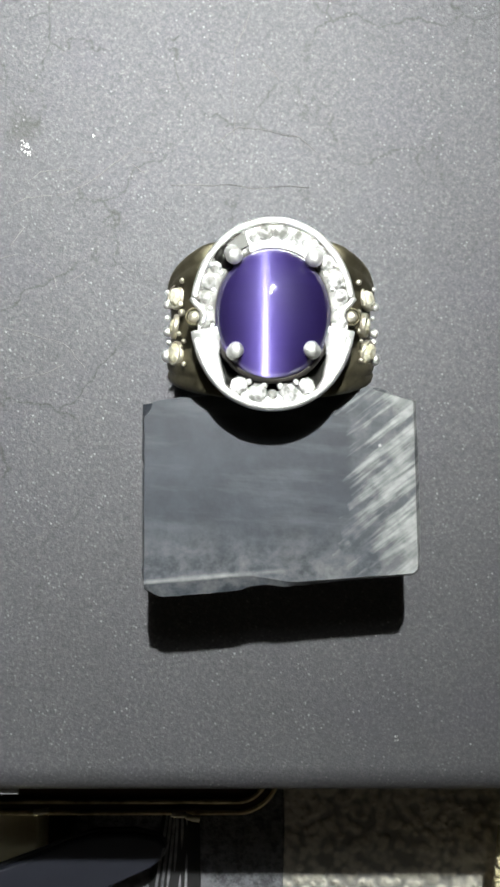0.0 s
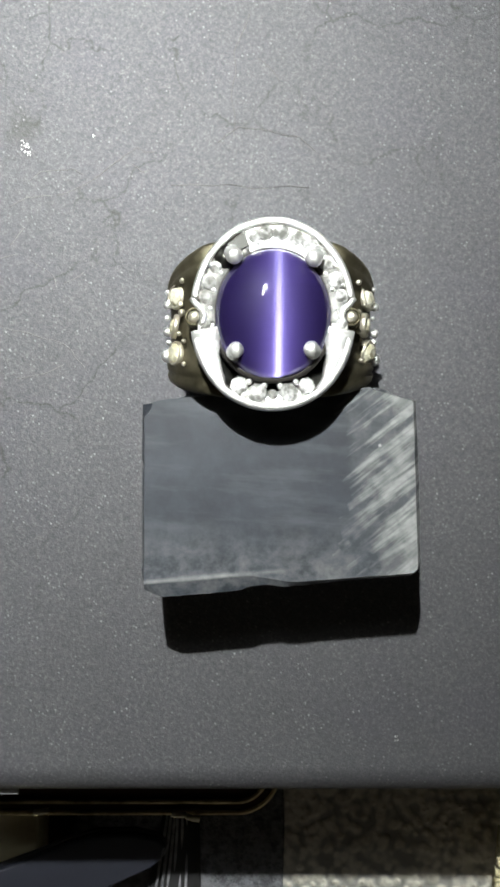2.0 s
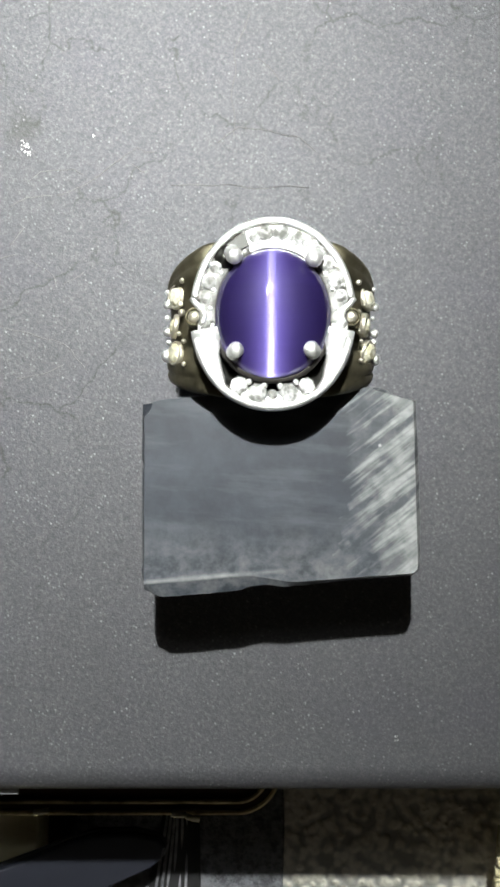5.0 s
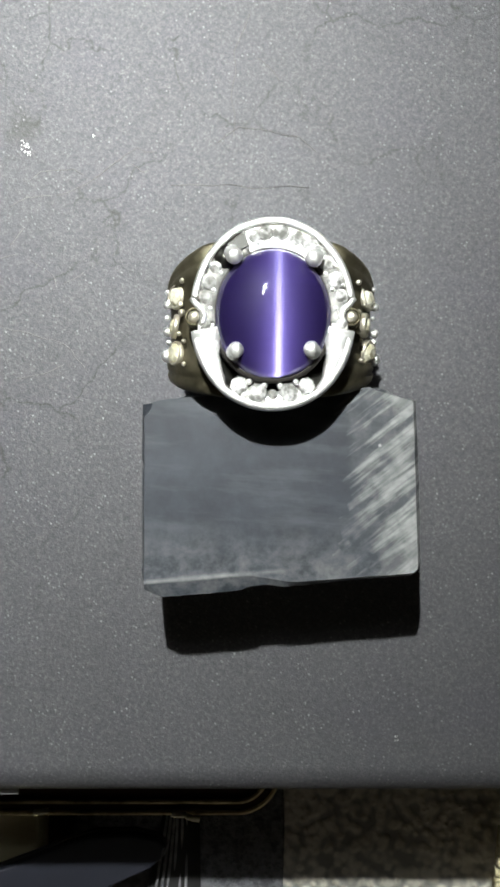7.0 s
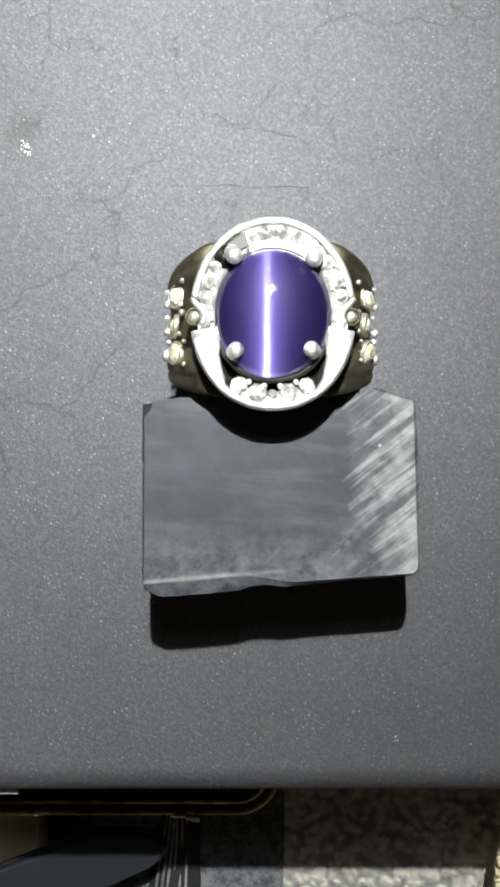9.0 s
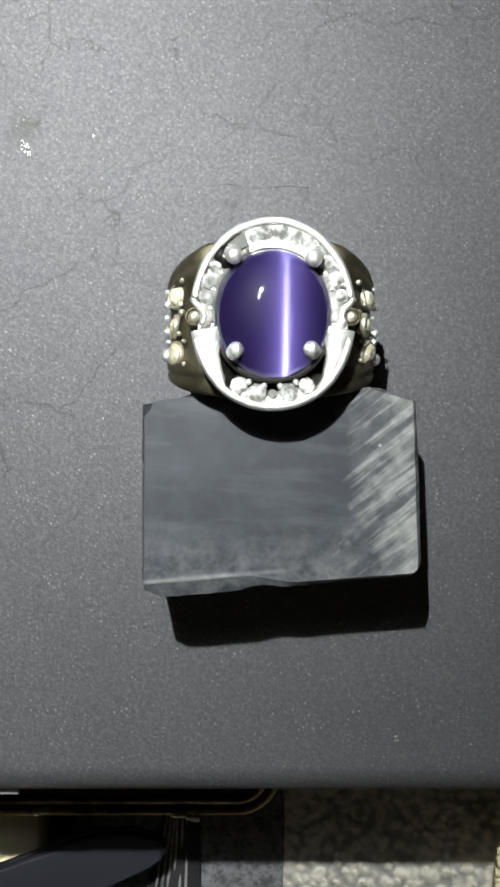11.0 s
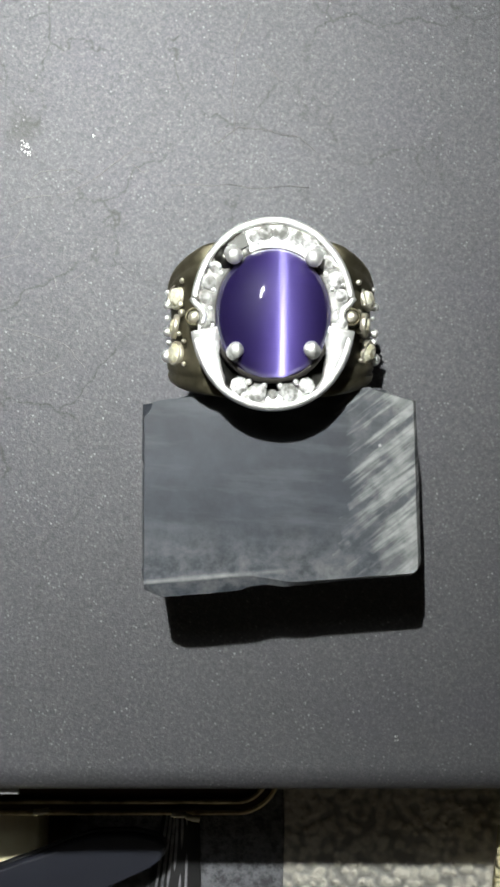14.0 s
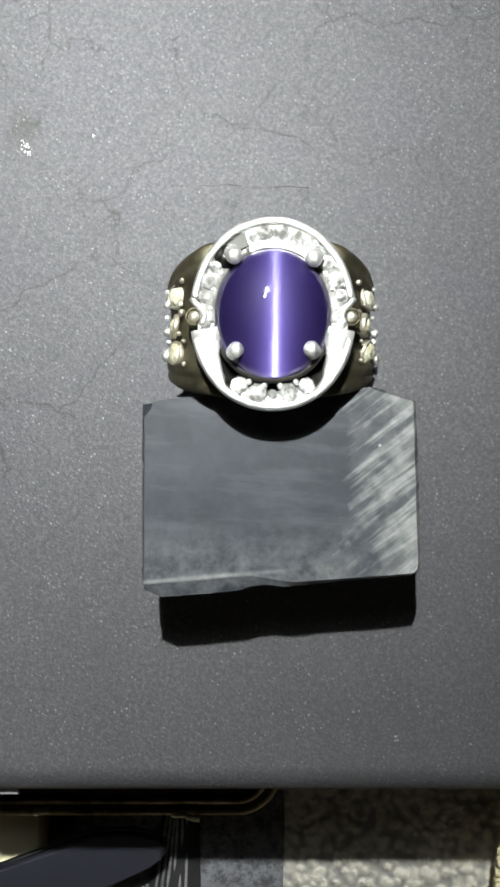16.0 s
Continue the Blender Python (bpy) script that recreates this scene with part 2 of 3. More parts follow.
def tube(bm, points, radius, sides=6):
    """A thin round strand along points; radius may be one for all."""
    loops = []
    for i, p in enumerate(points):
        a, b = Vector(points[max(i - 1, 0)]), Vector(points[min(i + 1, len(points) - 1)])
        way = (b - a).normalized()
        side = way.cross(Vector((0, 0, 1)))
        side = side.normalized() if side.length > 1e-6 else Vector((1, 0, 0))
        up = side.cross(way)
        loops.append([Vector(p) + radius * (math.cos(t) * side + math.sin(t) * up) for t in (2 * math.pi * k / sides for k in range(sides))])
    return sweep(bm, loops, closed=False)


def gem(bm, m, radius, sides=8):
    """A round faceted brilliant with table, crown, girdle and pavilion."""
    def loop(r, z, turn):
        return [bm.verts.new(m @ Vector((r * math.cos(2 * math.pi * (k + turn) / sides), r * math.sin(2 * math.pi * (k + turn) / sides), z))) for k in range(sides)]
    table, crown, girdle = loop(radius * 0.52, radius * 0.42, 0), loop(radius * 0.82, radius * 0.24, 0.5), loop(radius, 0, 0)
    tip = bm.verts.new(m @ Vector((0, 0, -radius * 0.8)))
    bm.faces.new(table)
    for k in range(sides):
        j = (k + 1) % sides
        bm.faces.new((table[k], table[j], crown[k]))
        bm.faces.new((table[j], crown[j], crown[k]))
        bm.faces.new((crown[k], girdle[j], girdle[k]))
        bm.faces.new((crown[k], crown[j], girdle[j]))
        bm.faces.new((girdle[k], girdle[j], tip))
    return bm


def ball(bm, m, radius, squash=1.0, u=16, v=10):
    bmesh.ops.create_uvsphere(bm, u_segments=u, v_segments=v, radius=radius, matrix=m @ Matrix.Diagonal((1, 1, squash, 1)))
    return bm


# ---- room ----
def room():
    shell = [("wall_north", -1.5, 1.5, 1.5, 1.6), ("wall_east", 1.5, 1.6, -1.6, 1.6), ("wall_west", -1.6, -1.5, -1.6, 1.6)]
    for name, x0, x1, y0, y1 in shell:
        tagged(part(name, box(bmesh.new(), x0, x1, y0, y1, FLOOR, 2.3), WALL), "plain beige painted wall in the dark", "wall", kind="structure")
    # the south wall has an added, unseen opening that lets in the dim fill
    bm = bmesh.new()
    for x0, x1, z0, z1 in ((-1.5, -0.7, FLOOR, 2.3), (0.7, 1.5, FLOOR, 2.3), (-0.7, 0.7, FLOOR, 0.6), (-0.7, 0.7, 2.0, 2.3)):
        box(bm, x0, x1, -1.6, -1.5, z0, z1)
    tagged(part("wall_south", bm, WALL), "plain beige painted wall with an added opening for dim fill", "wall", kind="structure")
    tagged(part("ceiling", box(bmesh.new(), -1.6, 1.6, -1.6, 1.6, 2.3, 2.4), WALL), "plain painted ceiling in the dark", "ceiling", kind="structure")
    # floor made up in dark brown to keep bounce light low
    tagged(part("floor", box(bmesh.new(), -1.6, 1.6, -1.6, 1.6, FLOOR - 0.05, FLOOR), DARK_FLOOR), "dark brown floor, kept dark to cut bounce light", "floor", kind="structure")


FLOOR = -0.0645


# ---- the speckled case ----
def speckled_case():
    case = holder("equipment_case", 0, 0.15, FLOOR)
    m = (0, -0.15, -FLOOR)
    lid = part("lid", box(bmesh.new(), -0.17, 0.17, -0.0492, 0.26, -0.014, 0.0, 0.0048, 10), PAINT, case, "dark grey speckled satin paint with fine scuffs")
    base = part("body", box(bmesh.new(), -0.16, 0.16, -0.036, 0.25, FLOOR + 0.004, -0.014, 0.003), BLACK, case, "black plastic body")
    trim = part("edge_trim", box(bmesh.new(), -0.045, -0.0332, -0.0503, -0.0485, -0.0049, -0.0045, 0.0001, 1), GREY_RUBBER, case, "thin pale trim strip")
    lid.location = base.location = trim.location = m
    for x in (-0.14, 0.14):
        for y in (-0.02, 0.23):
            foot = part("rubber_foot", prism(bmesh.new(), [(x + 0.008 * math.cos(k * math.pi / 8), y + 0.008 * math.sin(k * math.pi / 8)) for k in range(16)], [(FLOOR, 0), (FLOOR + 0.004, 0.0005)]), BLACK, case)
            foot.location = m
    tagged(case, "dark grey speckled equipment case used as a stand", "case")


# ---- the dark block ----
def block():
    corners = [(-12.45, 4.6), (-9.6, 5.1), (-7.0, 5.65), (3.9, 6.0), (10.6, 6.25), (13.9, 6.5), (14.9, 6.55), (16.2, 6.15), (17.5, 5.35), (18.8, 5.3), (19.4, 5.05), (19.6, 1.6), (19.8, -4.4), (20.0, -13.4), (19.95, -14.8), (19.4, -15.45),
               (14.0, -15.85), (10.5, -16.15), (7.9, -16.45), (3.9, -16.7), (1.9, -16.4), (-0.3, -16.65), (-1.1, -17.1), (-6.8, -17.6), (-10.3, -17.85), (-12.2, -16.95), (-12.5, -14.5), (-12.5, -3.1), (-12.3, -2.4), (-12.55, -1.9), (-12.5, 2.3)]
    fine = []
    for i, p in enumerate(corners):
        q = corners[(i + 1) % len(corners)]
        steps = max(1, int(math.dist(p, q) / 0.6))
        for s in range(steps):
            t = s / steps
            x, y = p[0] + (q[0] - p[0]) * t, p[1] + (q[1] - p[1]) * t
            jag = 0.09 * noise.noise((x * 1.3, y * 1.3, 3.0))
            x, y = 3.7 + (x + jag - 3.7) * 1.016, (y + jag) * 1.012
            away = Vector((x - 18.6, y + 14.3))
            if away.x > 0 and away.y < 0 and away.length > 1.45:
                away *= 1.45 / away.length
                x, y = 18.6 + away.x, away.y - 14.3
            fine.append((x, y))

    def crest(x):
        return -16.45 + 0.085 * (x + 12) if x < 0 else -15.43 - min(x, 5) * 0.16 + max(0, x - 5) * 0.075

    def worn(x, y, k):
        """Where the wall has come to at the share k of the chamfer."""
        chip = 0.12 * noise.noise((x * 0.9, y * 0.9, 8.0))
        tx = min(max(x, -12.38 + chip), 19.1 + (5 - y) * 0.028 - chip)
        ty = max(min(y, 5.0 + (x + 12.5) * 0.075 if x < 15 else 6.1 - (x - 15) * 0.28), crest(x) + 0.3 * chip)
        if x < -11 and y > 3.2:
            tx = max(tx, -11.5 - (4.3 - y) * 0.28)
        if tx > 18.5 and ty < -14.2:
            away = Vector((tx - 18.5, ty + 14.2))
            if away.length > 1.15:
                away *= 1.15 / away.length
                tx, ty = 18.5 + away.x, -14.2 + away.y
        return x + (tx - x) * k, y + (ty - y) * k

    bm = bmesh.new()
    rings = []
    for z, k, inset in ((0, 0, 0.4), (0.4, 0, 0.05), (8, 0, 0), (16.3, 0, 0), (16.9, 0.35, 0), (17.6, 0.88, 0), (17.8, 1.0, 0)):
        ring = []
        for x, y in fine:
            wx, wy = worn(x, y, k)
            flat = 0.42 + 0.58 * min(1, max(0, (x - 3) / 8)) if y < -14.6 and z > 16 else 1.0
            ring.append(bm.verts.new(((wx - inset * (wx - 3.7) / 16) * MM, (wy - inset * (wy + 5.5) / 11) * MM, (17.8 - (17.8 - z) * flat) * MM)))
        rings.append(ring)
    for lower, upper in zip(rings, rings[1:]):
        for i in range(len(lower)):
            j = (i + 1) % len(lower)
            bm.faces.new((lower[i], lower[j], upper[j], upper[i]))
    bm.faces.new(rings[0][::-1])
    bm.faces.new(rings[-1])
    ob = part("prop_block", bm, BLOCK, smooth=False)
    tagged(ob, "dark grey rectangular block with worn edges and slanting scratches", "block")


# ---- the ring ----
RX, RY, RZ = 2.5 * MM, 14.15 * MM, 12.6 * MM


def ring():
    thing = holder("gemstone_ring", RX, RY, 0)
    centre = Vector((0, 0, RZ))

    # band, turning about the y axis; a is measured from the top
    def half_width(a):
        return (2.6 + 6.1 * (0.5 + 0.5 * math.cos(a))) * MM

    profile = [(-1, -1.9), (-1, -0.5), (-0.96, -0.2), (-0.86, -0.02), (-0.80, -0.28), (-0.75, 0), (-0.62, 0.04), (-0.57, -0.45), (0.57, -0.45), (0.62, 0.04), (0.75, 0), (0.80, -0.28), (0.86, -0.02), (0.96, -0.2), (1, -0.5), (1, -1.9), (0.5, -2.0), (-0.5, -2.0)]
    loops = []
    for k in range(96):
        a = 2 * math.pi * k / 96
        w = half_width(a)
        # the back edge swells beside the head; the front edge falls away towards the shoulders
        lift = (0.5 + 0.5 * math.cos(a)) ** 4
        fall = 2.2 * MM * min(1, max(0, (abs(12.6 * math.sin(a)) - 4) / 6)) * (1 if math.cos(a) > 0 else 0) * max(0, math.cos(a))
        loops.append([centre + Vector(((12.6 + r) * MM * math.sin(a), f * w + (1.1 * MM * lift * max(0, f)) - 0.6 * MM, min((12.6 + r) * MM * math.cos(a), (9.6 + 0.5 * r) * MM) - fall * max(0, -f) ** 3)) for f, r in profile])
    band = part("band", sweep(bmesh.new(), loops), OLD_GOLD, thing, "aged gilt metal band with grooved edges")

    # stones on both shoulders
    rng = random.Random(11)
    for sx in (-1, 1):
        for row, y in enumerate((2.9, -0.45, -3.5)):
            a = sx * radians(63)
            a += rng.uniform(-0.05, 0.05)
            y += rng.uniform(-0.15, 0.15)
            seat = Matrix.Translation(centre + Vector((12.5 * MM * math.sin(a), y * MM, 12.5 * MM * math.cos(a)))) @ Matrix.Rotation(a + rng.uniform(-0.3, 0.3), 4, "Y") @ Matrix.Rotation(rng.uniform(-0.3, 0.3), 4, "X") @ Matrix.Rotation(0.3 * row, 4, "Z")
            part("shoulder_stone", gem(bmesh.new(), seat, rng.uniform(1.05, 1.3) * MM), AMBER, band, "straw-coloured crystal", smooth=False)
            collar = [[seat @ Vector((q * MM * math.cos(v), q * MM * math.sin(v), h * MM)) for q, h in ((1.15, -0.5), (1.15, 0.1), (1.3, 0.22), (1.45, 0.05), (1.5, -0.5))] for v in (2 * math.pi * k / 20 for k in range(20))]
            part("stone_collar", sweep(bmesh.new(), collar), PALE_GOLD, band)
            for da, dy, size, metal_of in ((17, -0.35, 0.55 + 0.08 * row, SILVER), (14, 1.2, 0.36, SILVER), (-15, 1.4, 0.42 - 0.06 * row, PALE_GOLD), (-14, -1.2, 0.33, PALE_GOLD)):
                v = a + sx * radians(da + rng.uniform(-4, 4)) * 0.75
                dy += rng.uniform(-0.3, 0.3)
                size *= rng.uniform(0.75, 1.2)
                part("grain_bead", ball(bmesh.new(), Matrix.Translation(centre + Vector((12.7 * MM * math.sin(v), (y + dy) * MM, 12.7 * MM * math.cos(v)))), size * MM, rng.uniform(0.6, 1.0), u=10, v=6), metal_of, band)

    # oval head
    def oval(a, rx, ry):
        """A slightly squared oval."""
        c, s = math.cos(a), math.sin(a)
        e = 0.98 if s > 0 else 0.94
        return Vector((math.copysign(rx * MM * abs(c) ** e, c), math.copysign(ry * MM * abs(s) ** e, s), 0))

    def oval_sweep(a0, a1, section, steps=96, wobble=0.0):
        """section: (inset from the outer oval, height) in mm."""
        full = a1 - a0 > 359
        found = []
        for k in range(steps if full else steps + 1):
            a = radians(a0 + (a1 - a0) * k / steps)
            found.append([oval(a, 9.05 - i, 10.6 - i) + Vector((0, 0, h * MM)) for i, h in section])
        return sweep(bmesh.new(), found, closed=full)

    head = part("head", oval_sweep(0, 360, [(3.2, 16.0), (0.7, 16.5), (0.5, 20.5), (0.35, 23.2), (1.2, 23.2), (1.3, 22.9), (4.4, 22.9), (4.4, 21.0)]), RECESS_SHADE, thing, "recessed setting with its shade put into the dark colour")
    rim = [(0.0, 23.1), (0.0, 24.5), (0.1, 24.74), (0.3, 24.86), (0.62, 24.9), (0.8, 24.78), (0.86, 23.1)]
    part("rim", oval_sweep(9, 171, rim, 80), SILVER, head, "bright polished silver rim")
    part("rim", oval_sweep(194, 346, rim, 80), SILVER, head, "bright polished silver rim")
    # smooth crescents beside the lower claws
    for flip in (1, -1):
        found = []
        for k in range(25):
            t = k / 24
            a = radians(-9.5 - 49.5 * t)
            wide = 3.15 * (1 - t) ** 0.85 + 0.35 + 0.28 * noise.noise((t * 9.0, flip * 3.0, 0.5))
            found.append([Vector((flip * p.x, p.y, h * MM)) for p, h in ((oval(a, 9.08, 10.63), 23.1), (oval(a, 9.08, 10.63), 24.3), (oval(a, 8.85, 10.4), 24.8), (oval(a, 9.05 - 0.55 * wide, 10.6 - 0.55 * wide), 24.85), (oval(a, 9.05 - wide, 10.6 - wide), 24.95), (oval(a, 8.95 - wide, 10.5 - wide), 23.1))])
        part("crescent", sweep(bmesh.new(), found, closed=False), SILVER, head, "smooth silver crescent")
        # round peg in a collar at the side
        peg = Vector((flip * 8.6 * MM, -0.3 * MM, 0))
        collar = [[peg + Vector((r * MM * math.cos(b), r * MM * math.sin(b), h * MM)) for r, h in ((1.05, 22.5), (1.05, 24.3), (0.95, 24.45), (0.78, 24.4), (0.74, 24.1), (0.74, 22.5))] for b in (2 * math.pi * k / 24 for k in range(24))]
        part("collar", sweep(bmesh.new(), collar), OLD_GOLD, head, "dull gilt collar")
        scroll = [(flip * x * MM, y * MM, 24.45 * MM) for x, y in ((8.85, 1.75), (8.35, 1.05), (7.75, 0.55), (7.45, -0.15), (7.55, -0.85), (7.9, -1.3))]
        part("scroll", tube(bmesh.new(), scroll, 0.36 * MM, 10), SILVER, head, "silver scroll round the collar")
        part("peg", ball(bmesh.new(), Matrix.Translation(peg + Vector((0, 0, 24.0 * MM))), 0.73 * MM, 0.9), PALE_GOLD, head, "pale gilt peg")
        # short bar between peg and stone
        lo, hi = sorted((flip * 6.4, flip * 8.2))
        part("bar", box(bmesh.new(), lo * MM, hi * MM, -1.75 * MM, -1.0 * MM, 23.0 * MM, 24.6 * MM, 0.15 * MM), SILVER, head)

    # upper-half stone bed, brightness painted in: bright silver top, darker silver down both sides
    for a0, a1, of in ((52, 113, SILVER), (-7, 52, SHADED_SILVER), (113, 187, SHADED_SILVER)):
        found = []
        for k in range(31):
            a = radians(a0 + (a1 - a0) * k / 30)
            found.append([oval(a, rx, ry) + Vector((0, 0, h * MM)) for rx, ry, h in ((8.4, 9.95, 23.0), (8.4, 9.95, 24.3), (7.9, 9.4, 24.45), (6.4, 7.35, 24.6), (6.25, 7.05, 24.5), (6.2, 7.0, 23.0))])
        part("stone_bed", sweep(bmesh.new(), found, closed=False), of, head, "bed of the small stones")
    found = []
    for k in range(25):
        a = radians(246 + 50 * k / 24)
        found.append([oval(a, rx, ry) + Vector((0, 0, h * MM)) for rx, ry, h in ((8.4, 9.95, 23.0), (8.4, 9.95, 24.4), (7.6, 9.1, 24.3), (7.2, 8.5, 23.7), (7.1, 8.4, 23.0))])
    part("stone_bed", sweep(bmesh.new(), found, closed=False), SILVER, head, "silver bed of the small stones")
    # small stones round the oval
    spots = [(47, 0.8), (59, 0.95), (71, 1.0), (83, 1.05), (95, 1.05), (105, 0.85), (146, 0.8), (157, 1.0), (168, 0.85), (12, 0.9), (25, 1.1), (38, 1.0), (50, 0.8), (187, 0.8), (353, 0.8), (242, 1.05), (258, 1.15), (282, 1.15), (270, 0.6), (298, 0.95)]
    for k, (deg, r) in enumerate(spots):
        a = radians(deg)
        lean = Matrix.Rotation(0.35 * math.sin(k * 2.3), 4, "X") @ Matrix.Rotation(0.35 * math.cos(k * 1.7), 4, "Y") @ Matrix.Rotation(k * 0.9, 4, "Z")
        part("accent_stone", gem(bmesh.new(), Matrix.Translation(oval(a, 7.5, 8.8) + Vector((0, 0, 24.4 * MM))) @ lean, r * MM), CLEAR, head, "small white crystal", smooth=False)
    for deg in (56, 67, 76.5, 85.5, 94.5, 103.5, 113, 146, 161, 19, 33, 249, 263, 276, 290, 176, 4):
        a = radians(deg)
        for rx, ry in ((6.85, 7.9), (8.05, 9.45)):
            part("grain_bead", ball(bmesh.new(), Matrix.Translation(oval(a, rx, ry) + Vector((0, 0, 24.35 * MM))), 0.36 * MM, u=10, v=6), SILVER, head)
    # plain silver shoulder plate at the upper left of the pave
    plate = [oval(radians(d), 8.0, 9.6) for d in (112, 118, 124, 129)] + [oval(radians(d), 6.8, 7.9) for d in (129, 120, 112)]
    part("plate", prism(bmesh.new(), [(p.x, p.y) for p in plate], [(23 * MM, 0), (24.7 * MM, 0), (24.85 * MM, 0.1 * MM)]), GREY_METAL, head, "plain grey metal plate", smooth=False)

    # raised dark disc that paints the shade beside the claw next to it
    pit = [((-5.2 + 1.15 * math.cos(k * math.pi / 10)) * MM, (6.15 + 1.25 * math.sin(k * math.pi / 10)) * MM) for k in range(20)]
    part("pit", prism(bmesh.new(), pit, [(23 * MM, 0), (24.68 * MM, 0)]), RECESS_SHADE, head, "raised dark disc painting the shade between plate and claw")

    # bezel coloured near black, so the gap round the stone looks shaded
    part("bezel", sweep(bmesh.new(), [[oval(2 * math.pi * k / 80, rx, ry) + Vector((0, 0, h * MM)) for rx, ry, h in ((6.75, 7.55, 23.0), (6.75, 7.55, 24.3), (6.35, 7.12, 24.62), (6.18, 6.98, 24.5), (6.1, 6.9, 23.0))] for k in range(80)]), GAP_SHADE, head, "bezel coloured dark for the shade round the stone")

    # cabochon
    bm = bmesh.new()
    rows = []
    for i in range(25):
        s = math.sin(0.5 * math.pi * (1 - i / 24)) if i < 24 else 0
        h = 24.1 + 3.2 * math.sqrt(max(0, 1 - s ** 2.2))
        rows.append([oval(2 * math.pi * k / 64, 6.35 * s, 7.15 * s) + Vector((0, 0, h * MM)) for k in range(64)] if i < 24 else h)
    under = [oval(2 * math.pi * k / 64, 6.1, 6.9) + Vector((0, 0, 23.0 * MM)) for k in range(64)]
    rings = [[bm.verts.new(p) for p in r] for r in [under] + rows[:24]]
    for a, b in zip(rings, rings[1:]):
        for k in range(64):
            j = (k + 1) % 64
            bm.faces.new((a[k], a[j], b[j], b[k]))
    tip = bm.verts.new((0, 0, rows[24] * MM))
    for k in range(64):
        bm.faces.new((rings[-1][k], rings[-1][(k + 1) % 64], tip))
    part("cabochon", bm, VIOLET, thing, "polished violet oval cabochon with a bright cat's-eye line")

    # four ball claws
    for x, y, size in ((-4.2, 6.0, 0.94), (4.35, 5.7, 0.95), (-4.0, -4.1, 0.88), (4.05, -4.0, 0.88)):
        bm = ball(bmesh.new(), Matrix.Translation((x * MM, y * MM, 26.1 * MM)), size * MM, 0.9)
        out = 1.06
        bmesh.ops.create_cone(bm, cap_ends=True, segments=14, radius1=0.7 * MM, radius2=0.85 * MM, depth=3.0 * MM, matrix=Matrix.Translation((x * out * MM, y * out * MM, 24.5 * MM)))
        part("claw", bm, SILVER, head, "rounded silver claw")
    tagged(thing, "wide gilt ring with violet cat's-eye stone in silver", "ring")


# ---- lint on the lid, and scuff lines modelled as thin threads ----
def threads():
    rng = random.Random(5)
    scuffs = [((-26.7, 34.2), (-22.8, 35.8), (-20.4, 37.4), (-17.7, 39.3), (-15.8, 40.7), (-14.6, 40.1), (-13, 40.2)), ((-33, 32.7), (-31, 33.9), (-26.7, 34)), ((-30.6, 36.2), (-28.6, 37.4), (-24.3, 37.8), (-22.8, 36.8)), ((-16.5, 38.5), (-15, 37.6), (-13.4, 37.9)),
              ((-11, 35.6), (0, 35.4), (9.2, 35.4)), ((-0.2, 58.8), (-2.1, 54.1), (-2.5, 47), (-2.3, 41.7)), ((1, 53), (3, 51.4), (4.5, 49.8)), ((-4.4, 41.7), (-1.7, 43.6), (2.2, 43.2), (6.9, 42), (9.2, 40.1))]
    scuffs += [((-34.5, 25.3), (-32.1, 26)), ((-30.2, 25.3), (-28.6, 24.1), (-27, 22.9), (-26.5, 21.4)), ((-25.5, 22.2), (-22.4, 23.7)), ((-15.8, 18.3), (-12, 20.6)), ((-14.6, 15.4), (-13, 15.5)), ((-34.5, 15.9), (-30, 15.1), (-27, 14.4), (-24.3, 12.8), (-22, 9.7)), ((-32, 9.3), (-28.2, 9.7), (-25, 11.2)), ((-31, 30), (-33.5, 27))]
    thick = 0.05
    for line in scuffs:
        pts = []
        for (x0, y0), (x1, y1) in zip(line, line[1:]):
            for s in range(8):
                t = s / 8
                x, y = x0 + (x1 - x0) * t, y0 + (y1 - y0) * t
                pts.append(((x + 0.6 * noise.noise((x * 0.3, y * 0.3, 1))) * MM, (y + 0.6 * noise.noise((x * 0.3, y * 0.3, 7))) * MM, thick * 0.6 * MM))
        # each traced scuff is laid on the lid as a thin grey strand
        tagged(part("thread", tube(bmesh.new(), pts, thick * MM, 5), SCUFF_GREY), "very fine grey strand standing for a scuff on the speckled lid", "thread", "threads on the lid")
    for x, y, r in ((-31, 40.6, 0.5), (-31.2, 41.4, 0.3), (-30.5, 39.9, 0.25), (-21.5, 42.5, 0.2), (20.2, -40.6, 0.22)):
        bm = bmesh.new()
        for k in range(7):
            p = Vector(((x + rng.uniform(-r, r)) * MM, (y + rng.uniform(-r, r) * 1.5) * MM, 0.05 * MM))
            ball(bm, Matrix.Translation(p), r * 0.3 * MM, 0.6, 6, 4)
        tagged(part("lint", bm, LINT), "tiny white lint flecks on the speckled lid", "lint", "lint flecks")


